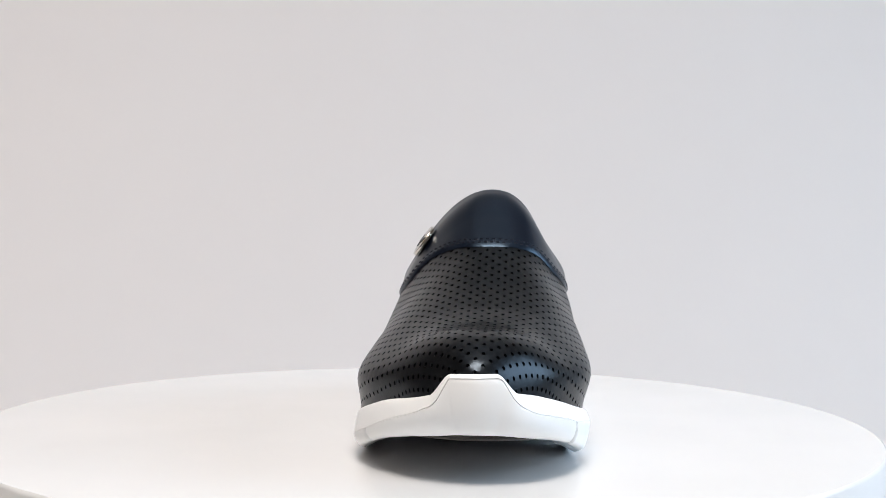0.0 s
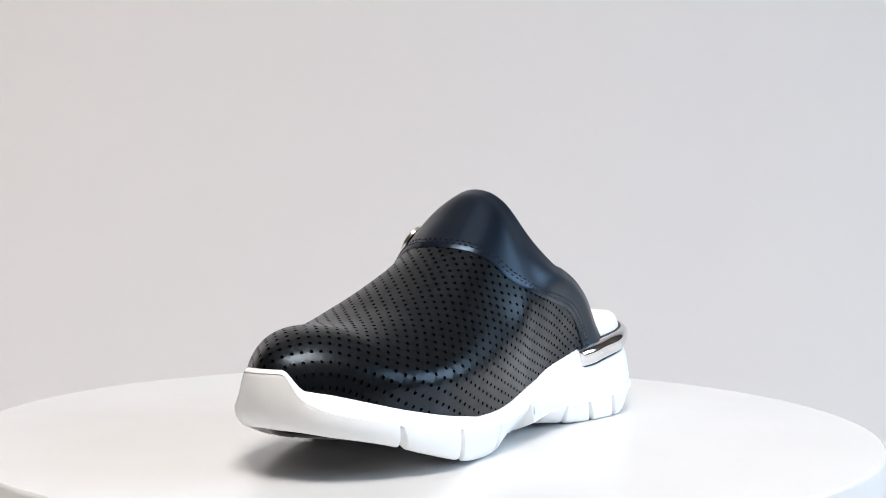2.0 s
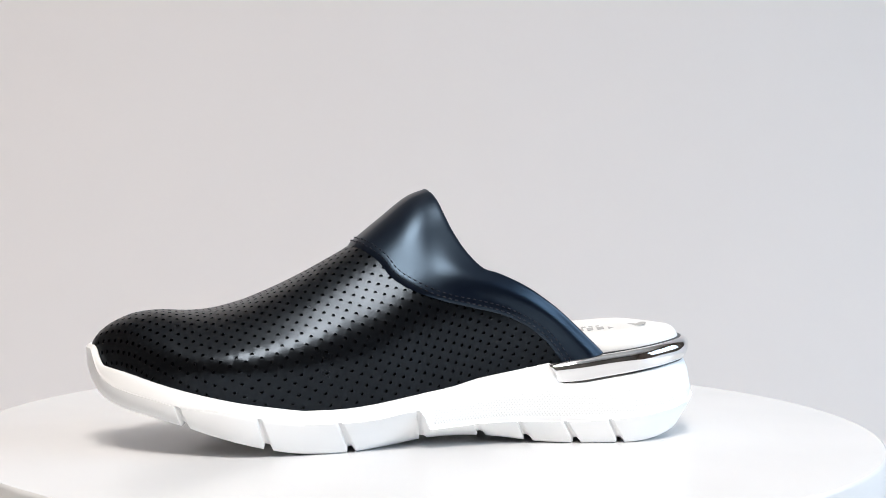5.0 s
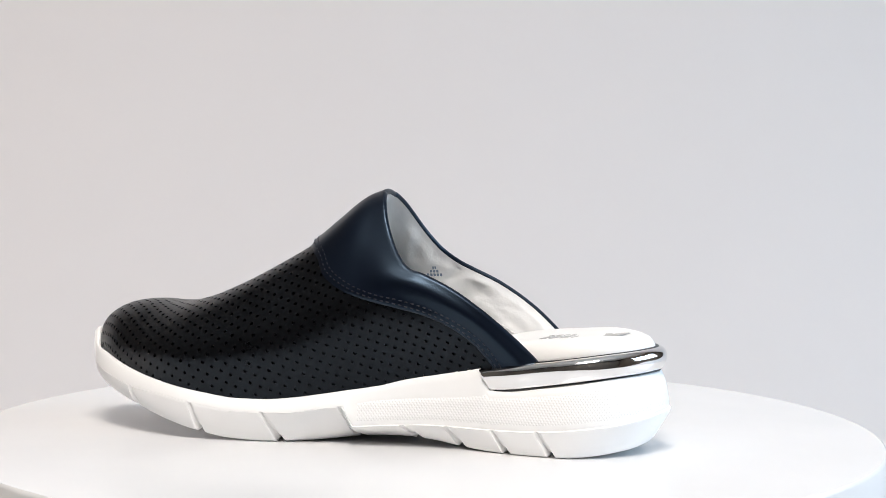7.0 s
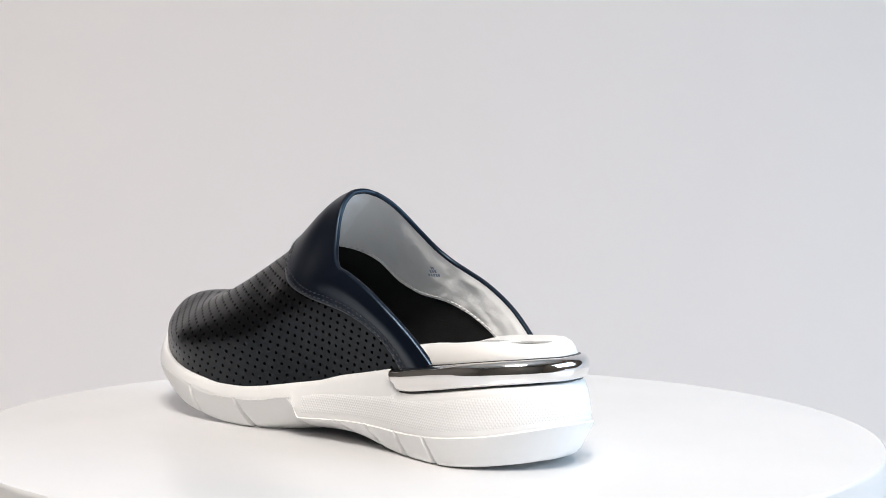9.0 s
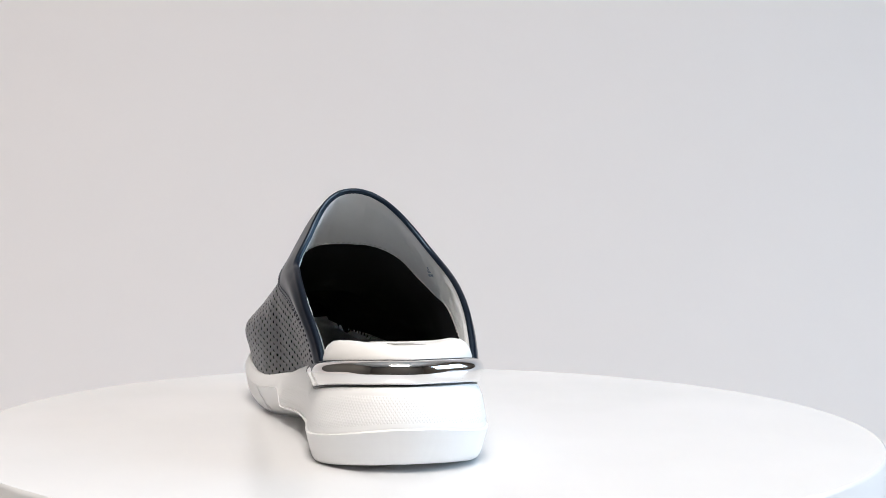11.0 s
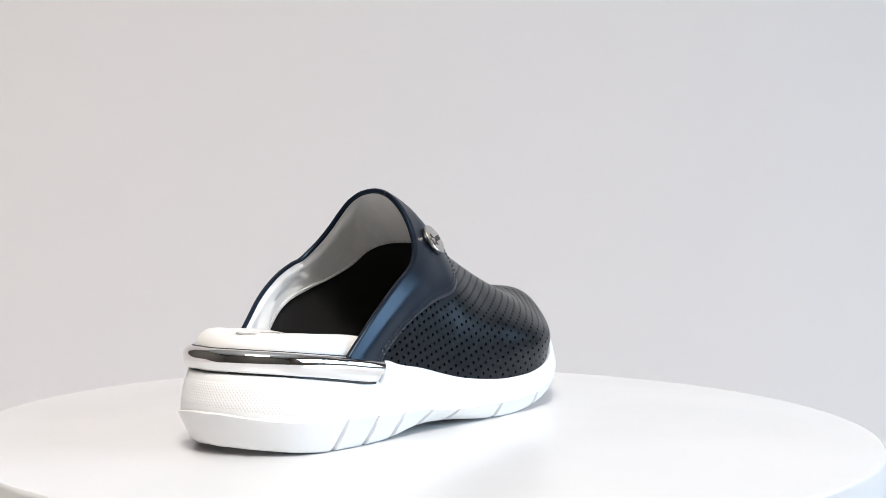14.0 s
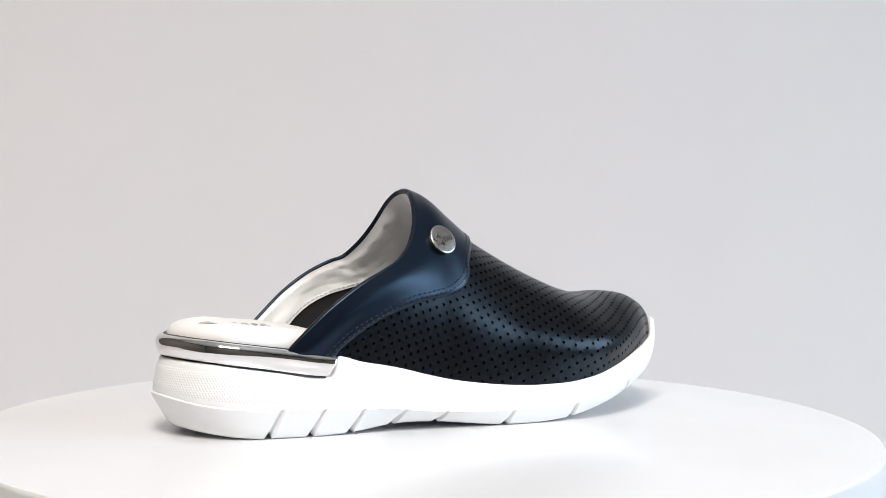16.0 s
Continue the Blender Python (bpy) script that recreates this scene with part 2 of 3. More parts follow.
def along_collar(s, pts, side):
    """x and section angle at s, from 0 at the crest to 1 at the end."""
    k = np.linspace(0, 1, len(pts))
    fx, fz = curve(list(zip(k, [p[0] for p in pts]))), curve(list(zip(k, [p[1] for p in pts])))
    x = fx(s)
    phi = angle_at(x, fz(s), side)
    # level off at the crest so that both sides join smoothly
    top = math.pi / 2
    ease = np.clip(s / 0.10, 0, 1)
    ease = ease * ease * (3 - 2 * ease)
    lean = top + (np.where(side > 0, -1.0, 1.0)) * s * 5.2
    return x, np.where(s < 0.10, lean * (1 - ease) + phi * ease, phi)


def collar_grid(nu, nv, offset):
    """Points of the collar at the given height over the upper; u across from left end to right end, v from seam to edge."""
    rows = []
    for u in np.linspace(-1, 1, nu):
        side = -1 if u > 0 else 1
        s = abs(u)
        xs, ps = along_collar(np.array([s]), SEAM_RIGHT if u > 0 else SEAM_LEFT, side)
        xe, pe = along_collar(np.array([s]), EDGE_RIGHT if u > 0 else EDGE_LEFT, side)
        v = np.linspace(0, 1, nv)
        x, phi = xs + (xe - xs) * v, ps + (pe - ps) * v
        off = offset(u, v) if callable(offset) else offset
        rows.append(upper(x, phi) + upper_out(x, phi) * np.broadcast_to(off, v.shape)[:, None])
    return np.array(rows)

# ---- the room ----


def structure(name, me, label, category):
    return tagged(new(name, me), label, category, kind="structure")


def sweep_x(name, profile, x0, x1, steps, mat, thick):
    """A sheet with the given (y, z) profile drawn out along x, with thickness."""
    p = np.array(profile, float)
    t = np.gradient(p, axis=0)
    t /= np.linalg.norm(t, axis=1)[:, None]
    back = p + np.stack([t[:, 1], -t[:, 0]], 1) * thick
    ring = np.vstack([p, back[::-1]])
    xs = np.linspace(x0, x1, steps)
    verts = np.vstack([np.column_stack([np.full(len(ring), x), ring]) for x in xs])
    n, faces = len(ring), []
    for k in range(steps - 1):
        for i in range(n):
            j = (i + 1) % n
            faces.append((k * n + i, k * n + j, (k + 1) * n + j, (k + 1) * n + i))
    for k in (0, steps - 1):
        for i in range(len(p) - 1):
            faces.append((k * n + i, k * n + i + 1, k * n + n - 2 - i, k * n + n - 1 - i))
    return mesh_of(name, verts, faces, mat, True)


X0, X1, Y0, Y1, Z0, Z1 = -1.60, 1.60, -1.90, 1.50, -0.86, 1.90
structure("floor", box_mesh("floor", (X0 - 0.1, Y0 - 0.1, Z0 - 0.1), (X1 + 0.1, Y1 + 0.1, Z0), FLOOR), "plain grey studio floor", "floor")
structure("ceiling", box_mesh("ceiling", (X0 - 0.1, Y0 - 0.1, Z1), (X1 + 0.1, Y1 + 0.1, Z1 + 0.1), CEILING), "plain white ceiling", "ceiling")
structure("wall_west", box_mesh("wall_west", (X0 - 0.1, Y0, Z0), (X0, Y1, Z1), WALL), "plain grey painted wall", "wall")
structure("wall_north", box_mesh("wall_north", (X0 - 0.1, Y1, Z0), (X1 + 0.1, Y1 + 0.1, Z1), WALL), "plain grey wall behind the backdrop", "wall")
structure("wall_south", box_mesh("wall_south", (X0 - 0.1, Y0 - 0.1, Z0), (X1 + 0.1, Y0, Z1), WALL), "plain grey wall facing the backdrop", "wall")
# the east wall, with the window's opening
WY0, WY1, WZ0, WZ1 = -1.02, 0.52, 0.15, 1.10
bm = bmesh.new()
for lo, hi in (((X1, Y0, Z0), (X1 + 0.1, WY0, Z1)), ((X1, WY1, Z0), (X1 + 0.1, Y1, Z1)), ((X1, WY0, Z0), (X1 + 0.1, WY1, WZ0)), ((X1, WY0, WZ1), (X1 + 0.1, WY1, Z1))):
    made = bmesh.ops.create_cube(bm, size=1)
    for v in made["verts"]:
        v.co = Vector([lo[i] + (v.co[i] + 0.5) * (hi[i] - lo[i]) for i in range(3)])
structure("wall_east", from_bm("wall_east", bm, WALL), "grey wall with one window", "wall")
window = tagged(new("window_1"), "white-framed window letting in cool daylight", "window", kind="structure")
for lo, hi in (((X1 + 0.03, WY0, WZ0), (X1 + 0.08, WY0 + 0.05, WZ1)), ((X1 + 0.03, WY1 - 0.05, WZ0), (X1 + 0.08, WY1, WZ1)), ((X1 + 0.03, WY0 + 0.05, WZ0), (X1 + 0.08, WY1 - 0.05, WZ0 + 0.05)), ((X1 + 0.03, WY0 + 0.05, WZ1 - 0.05), (X1 + 0.08, WY1 - 0.05, WZ1)), ((X1 + 0.03, -0.27, WZ0 + 0.05), (X1 + 0.08, -0.23, WZ1 - 0.05))):
    part("window_frame", box_mesh("window_frame", lo, hi, FRAME, 0.004), window)
for a, b in ((WY0 + 0.05, -0.27), (-0.23, WY1 - 0.05)):
    pane = part("pane", box_mesh("pane", (X1 + 0.052, a, WZ0 + 0.05), (X1 + 0.058, b, WZ1 - 0.05), glass), window)
    pane.visible_shadow = False

# the seamless backdrop: flat on the table, then up in a wide bow
bow = [(-0.34, -0.142), (0.30, -0.142)]
bow += [(0.30 + 0.75 * math.sin(a), -0.142 + 0.75 * (1 - math.cos(a))) for a in np.linspace(0.06, math.pi / 2, 28)]
bow += [(1.05, 0.9), (1.05, 1.6)]
structure("backdrop", sweep_x("backdrop", bow, -1.35, 1.35, 2, PAPER, 0.002), "seamless warm white paper backdrop", "backdrop")

table = tagged(new("table"), "plain light work table under the turntable", "table")
part("tabletop", box_mesh("tabletop", (-1.3, -0.36, -0.176), (1.3, 0.42, -0.146), TABLE, 0.004), table)
leg = box_mesh("leg", (-0.025, -0.025, Z0), (0.025, 0.025, -0.176), TABLE, 0.004)
for x, y in ((-1.24, -0.30), (1.24, -0.30), (-1.24, 0.36), (1.24, 0.36)):
    part("leg", leg, table).location = (x, y, 0)

ceiling_light = tagged(new("ceiling_light"), "large white rectangular ceiling light panel", "ceiling light")
ceiling_light.location = (-0.02, -1.05, Z1)
part("frame", box_mesh("frame", (-0.39, -0.29, -0.05), (0.39, 0.29, 0.0), FRAME, 0.01), ceiling_light)
part("diffuser", box_mesh("diffuser", (-0.36, -0.26, -0.056), (0.36, 0.26, -0.0505), glow), ceiling_light)

# ---- the turntable ----


def turned(name, profile, mat, n=192):
    """A round body from (radius, z) pairs, smooth round the axis."""
    verts, faces = [], []
    for r, z in profile:
        for i in range(n):
            a = 2 * math.pi * i / n
            verts.append((r * math.cos(a), r * math.sin(a), z))
    for k in range(len(profile) - 1):
        for i in range(n):
            j = (i + 1) % n
            faces.append((k * n + i, k * n + j, (k + 1) * n + j, (k + 1) * n + i))
    faces.append(tuple(range(n))[::-1])
    faces.append(tuple((len(profile) - 1) * n + i for i in range(n)))
    me = mesh_of(name, verts, faces, mat, True)
    me.set_sharp_from_angle(angle=radians(35))
    return me


turntable = tagged(new("turntable"), "glossy white round display turntable slowly turning", "turntable")
turntable.location = (0, 0, -0.140)
part("base", turned("base", [(0.150, 0.0), (0.158, 0.003), (0.158, 0.082), (0.150, 0.090), (0.06, 0.092), (0.06, 0.098)], DARK_METAL, 96), turntable, "dark grey motor housing")
platter = part("platter", turned("platter", [(0.194, 0.098), (0.1995, 0.0985), (0.2009, 0.100), (0.2009, 0.1385), (0.2006, 0.1394), (0.1998, 0.140)], PLATTER, 256), turntable, "glossy white round disc")

# ---- the shoe ----
clog = tagged(new("clog"), "navy and black perforated leather clog with white chunky sole", "shoe")

OUTLINE = [(127.8, 4.5), (125.2, 15.2), (118.6, 25.0), (110.0, 32.6), (98, 39.5), (84, 44), (70, 47), (55, 47.3), (38, 46), (20, 44), (0, 40.4), (-20, 36), (-40, 33.6), (-60, 33.2), (-80, 35.5), (-100, 36.2), (-115, 31.2), (-127.2, 21), (-133.2, 8),
           (-133.2, -4), (-127.3, -17.2), (-116, -28.5), (-100, -34.5), (-78, -37.8), (-58, -39), (-35, -40.6), (-10, -43.4), (15, -45.7), (40, -46.5), (58, -46), (72, -43.5), (84, -39.2), (96, -33.0), (107.3, -25.0), (115.8, -16.6), (124.2, -6.6)]
NRIM = 1300
RIM = closed_curve(OUTLINE, NRIM)
INN = inward(RIM)
LOW = curve([(130, 19.6), (124, 19.0), (117, 17.6), (109, 16.2), (100, 14.4), (92, 12.5), (79, 8.6), (64, 4.7), (56, 2.9), (46, 1.1), (27, 0.0), (13, 0.4), (0, 1.3), (-9, 2.2), (-16, 2.8), (-30, 3.3), (-41.5, 2.6), (-51, 1.4), (-60, 0.4), (-72, 0.0), (-95, 0.0), (-106, 0.6), (-117, 1.6), (-124, 2.3), (-130, 2.8), (-133.2, 3.2)])
# the crease over the forefoot, the slanted step by the arch, and the line on to the heel
LEDGE_LEFT = curve([(130, 46), (126, 42), (124.5, 37), (123.2, 33.2), (119, 28.6), (111, 25.6), (102, 23.4), (92, 20.7), (74, 18.4), (62, 16.2), (50, 14.5), (40, 13.4), (28, 13.3), (12, 14.4), (-1, 16.5), (-4.5, 16.6), (-9.5, 8.6), (-19, 9.1), (-29, 9.7), (-40, 10.2), (-54, 10), (-65, 9.8), (-77, 10.1), (-88, 10.7), (-100, 11.9), (-108.5, 13), (-115, 13.8), (-123, 15.4), (-129, 16.8), (-133.2, 18)])
LEDGE_RIGHT = curve([(130, 46), (126, 42), (124.5, 37), (123.0, 32.6), (118, 28.2), (110, 24.6), (100, 20.8), (90, 17), (75, 12.6), (60, 9.4), (45, 7.6), (28, 7.0), (12, 7.2), (-8, 7.9), (-16.5, 8.4), (-28, 9.4), (-39, 10.8), (-54, 11.4), (-70, 12.2), (-90, 13), (-101, 13.5), (-112, 14.1), (-122, 15.3), (-129, 16.8), (-133.2, 18)])
HEEL_TOP = [(-65.5, 25.5), (-90, 27.8), (-107, 30.4), (-120, 32.2), (-133.2, 33.2)]
TOP_LEFT = curve([(130, 35), (124, 35), (118.3, 33.9), (110, 31.6), (101, 29.1), (90, 26.3), (80, 24.1), (69, 22), (55, 19.9), (40, 18.2), (28, 18.3), (15, 19.5), (4, 21.2), (-7.3, 23.1), (-18.5, 25.0), (-30, 28.0), (-41.5, 30.3), (-51, 32.2), (-58, 33.4), (-61.5, 33.9)] + HEEL_TOP)
TOP_RIGHT = curve([(130, 35), (122, 34), (114, 31.6), (100, 28.6), (83, 24), (63, 19.5), (46.7, 17.6), (31, 17.4), (16.7, 18.2), (2.6, 19.7), (-11, 21.8), (-22, 24.3), (-38, 28.5), (-54, 31.6), (-64, 34.2), (-68, 25.8)] + HEEL_TOP[1:])
IN_LEFT = curve([(130, 7.5), (118, 6), (100, 3.8), (70, 2.5), (45, 4), (22, 6), (5, 10.5), (-12, 13), (-31, 9.8), (-52, 5.2), (-72, 2.6), (-91, 2.4), (-110, 4.2), (-122, 6), (-132, 8)])
IN_RIGHT = curve([(130, 7.5), (118, 6), (100, 3.5), (60, 2.5), (16, 2.6), (-20, 5.5), (-40, 5), (-59, 3.5), (-98, 3.4), (-112, 4.6), (-122, 6), (-132, 8)])
GROOVES_LEFT = [92.4, 60.9, 28.9, -3.6, -29.4, -47.9, -67.1, -86.1]
GROOVES_RIGHT = [-89.4, -70.8, -52.7, -33.4, -14.2, 18.6, 52, 86]


def blend(a, b, x):
    k = np.clip((x - a) / (b - a), 0, 1)
    return k * k * (3 - 2 * k)


def left_share():
    # 1 on the left flank, 0 on the right, blended round the toe and heel
    return blend(-10, 14, RIM[:, 1])


ARC = np.concatenate([[0], np.cumsum(np.linalg.norm(np.diff(np.vstack([RIM, RIM[:1]]), axis=0), axis=1))])


def arc_of(x, side):
    """The place along the rim at which one flank passes x."""
    at = [i for i in range(NRIM) if RIM[i, 1] * side > 6]
    return ARC[min(at, key=lambda i: abs(RIM[i, 0] - x))]


SLANT = curve([(130, 0), (112, 1.2), (92, 3.0), (60, 4.4), (28, 7.2), (-3, 8.8), (-18, 6.8), (-32, 5.7), (-90, 5.8), (-112, 3.5), (-128, 0.5), (-133.2, 0)])(RIM[:, 0]) * (1 - 0.48 * (1 - left_share()) * blend(-28, -12, RIM[:, 0]))
CUTS = [arc_of(g, 1) for g in GROOVES_LEFT] + [arc_of(g, -1) for g in GROOVES_RIGHT]
FLANK = blend(-16, 16, RIM[:, 1] - 2) * 2 - 1


def slide(share):
    """The rim loop with its columns slid rearwards by a share of the slant, and its inward normals."""
    at = (ARC[:-1] + SLANT * share * FLANK) % ARC[-1]
    loop, norm = np.vstack([RIM, RIM[:1]]), np.vstack([INN, INN[:1]])
    return np.stack([np.interp(at, ARC, loop[:, k]) for k in (0, 1)], 1), np.stack([np.interp(at, ARC, norm[:, k]) for k in (0, 1)], 1)


def rim_level(inset, z, cut=0.0, share=0.0, bite=0.0):
    """One closed loop of the sole at an inset and height; grooves cut it deeper. share: 0 at the ledge, 1 at the bottom."""
    deep = np.zeros(NRIM)
    if cut:
        for g in CUTS:
            deep = np.maximum(deep, 1 - blend(0.45 + 0.35 * share, 1.0 + 0.9 * share, np.abs(ARC[:-1] - g)))
    loop, norm = slide(share)
    p = loop + norm * (inset + cut * deep)[:, None]
    return np.column_stack([p, z + bite * deep]) * MM


def build_sole():
    x, y = RIM[:, 0], RIM[:, 1]
    ls = left_share()
    top = TOP_LEFT(x) * ls + TOP_RIGHT(x) * (1 - ls)
    step = blend(0, -30, x)
    # the toe guard rises over the tip of the upper
    guard = 7.2 * (1 - blend(8.6, 17.0, np.abs(y - 4.3))) * blend(104, 116, x)
    top = top + guard

    def ledge_at(q):
        return np.minimum(LEDGE_LEFT(q) * ls + LEDGE_RIGHT(q) * (1 - ls), top - 1.3)
    ledge = ledge_at(x)
    lv = []
    for share, part_in, extra in ((1.0, 1.0, 15.0), (1.0, 1.0, 6.0), (1.0, 1.0, 1.6), (0.95, 1.0, 0.4), (0.84, 0.84, 0), (0.6, 0.58, 0), (0.35, 0.30, 0), (0.12, 0.06, 0.05), (0.03, 0.0, 0.0), (0.0, 0.0, 0.3), (0.0, 0.0, 3.0), (0.0, 0.0, 3.7)):
        q = slide(share)[0][:, 0]
        low_in = IN_LEFT(q) * ls + IN_RIGHT(q) * (1 - ls)
        # the forefoot's wall stands upright and rounds under; the toe rounds most
        front = blend(20, 90, q)
        bend = part_in * (1 - front) + front * share ** 2.4
        line = ledge_at(x if share == 0.0 else q)
        if extra == 3.7:
            line = line + (LOW(x) - line) * 0.7 * blend(104, 118, x)
        hollow = 0.0 if extra < 5 else (5.0 if extra > 9 else 1.5) * blend(15, 40, q) * (1 - blend(96, 112, q))
        lv.append(rim_level(low_in * bend + extra, line + (LOW(q) - line) * share + hollow, (1.2 + 1.8 * share) if 0.03 <= share and extra < 9 else 0.0, share, 1.9 * blend(0.7, 1.0, share) if extra < 9 else 0.0))
    lv[0][:, 2] += 0.9 * MM
    lv[1][:, 2] += 0.9 * MM
    v, f = rings(lv)
    outsole = part("outsole", mesh_of("outsole", v, f, RUBBER), clog, "white rubber outsole with slanted notches")
    outsole.data.set_sharp_from_angle(angle=radians(50))
    lv = []
    for k, inset, dz in ((0.0, 3.5, 0.05), (0.0, 0.5, 0.05), (0.06, 0.15, 0), (0.3, 0.6, 0), (0.6, 1.1, 0), (0.85, 1.7, 0), (0.97, 2.3, 0), (1.0, 2.9, 0), (1.0, 3.6, -0.1), (1.0, 4.6, -0.6), (1.0, 9.0, -3.0)):
        slim = 1 - 0.5 * blend(110, 123, x)
        inner = (inset if inset < 8 else inset - 3 * blend(95, 115, x)) * slim - (0.38 * blend(-9, -2, x) if inset == 0.5 else 0.0) + guard * 0.03 * k + 0.6 * step * (1 - k) + 1.7 * blend(-60, -85, x) * k
        drop = (guard + 6 * blend(85, 110, x)) if inset == 9.0 else 0.0
        lv.append(rim_level(inner, ledge + (top - ledge) * k + dz - drop))
    v, f = rings(lv)
    me = mesh_of("midsole", v, f, FOAM)
    me.set_sharp_from_angle(angle=radians(60))
    part("midsole", me, clog, "white moulded foam midsole with raised toe guard")
    # knurled panel round the heel
    idx = [i for i in range(NRIM) if (y[i] > 2 and x[i] < -10.5) or (y[i] <= 2 and x[i] < -58)]
    run = np.concatenate([[0], np.cumsum(np.hypot(*np.diff(RIM, axis=0).T))])
    verts, uvs, nv = [], [], 8
    KNURL_TOP = curve([(0, 16.8), (-8, 17.8), (-18.5, 19.8), (-30, 20.9), (-41, 21.7), (-60, 23.6), (-66, 25), (-90, 28), (-134, 34)])
    for i in idx:
        hi = min(top[i] - 2.4, float(KNURL_TOP(x[i])) if y[i] > 2 else 99)
        lo = ledge[i] + 1.4
        fade = blend(-6, -12, x[i]) if y[i] > 2 else blend(-60, -92, x[i])
        lo2 = lo + (hi - lo) * 0.25 * (1 - fade)
        for j in range(nv):
            k = j / (nv - 1)
            z = lo2 + (hi - lo2) * k
            kk = (z - ledge[i]) / (top[i] - ledge[i])
            base = np.interp(kk, [0, 0.06, 0.3, 0.6, 0.85, 0.97], [0.5, 0.15, 0.6, 1.1, 1.7, 2.3]) + 0.6 * step[i] * (1 - kk) + 1.7 * float(blend(-60, -85, x[i])) * kk
            q = RIM[i] + INN[i] * (base - (0.45 * fade - 0.13 if 0 < j < nv - 1 else -0.25))
            verts.append((q[0] * MM, q[1] * MM, z * MM))
            uvs.append((run[i] * MM, z * MM))
    me = mesh_of("knurled_panel", verts, grid_faces(len(idx), nv), KNURL)
    lay = me.uv_layers.new(name="UVMap")
    for lp in me.loops:
        lay.data[lp.index].uv = uvs[lp.vertex_index]
    part("knurled_panel", me, clog, "finely knurled white heel panel")


def heel_band(name, mat, profile, x_start_left, x_start_right, label, full=None):
    """A band swept round the heel; profile: pairs of outward offset and share of the height."""
    y = RIM[:, 1]
    idx = [i for i in range(NRIM) if (y[i] > 2 and RIM[i, 0] < x_start_left) or (y[i] <= 2 and RIM[i, 0] < x_start_right)]
    verts = []
    for i in idx:
        x = RIM[i, 0]
        lo, hi = BAND_LOW(x), BAND_HIGH(x)
        start = x_start_left if y[i] > 2 else x_start_right
        # the ends lean forward towards the top
        k_end = np.clip(1 - (start - x) / 1.2, 0, 1)
        round_share = float(blend(-82, -112, x))
        for j, (out, k) in enumerate(profile):
            if full:
                out = out + (full[j] - out) * round_share
            q = RIM[i] + INN[i] * (3.3 + 1.6 * float(blend(-68, -90, x)) - out * (1 - 0.5 * k_end))
            lean = 4.2 * (k - 0.5) * (1 - blend(0, 30, start - x))
            verts.append(((q[0] + lean) * MM, q[1] * MM, (lo + (hi - lo) * k) * MM))
    n = len(profile)
    faces = grid_faces(len(idx), n)
    faces += [tuple(range(n)), tuple((len(idx) - 1) * n + j for j in range(n))[::-1]]
    me = mesh_of(name, verts, faces, mat)
    me.set_sharp_from_angle(angle=radians(55))
    return part(name, me, clog, label)


BAND_LOW = curve([(-58, 25.2), (-65, 25.4), (-107, 30.8), (-120, 32.4), (-132, 33.6)])
BAND_HIGH = curve([(-58, 33.2), (-65, 34.2), (-85, 37.5), (-107, 40.4), (-120, 41.8), (-132, 42.8)])


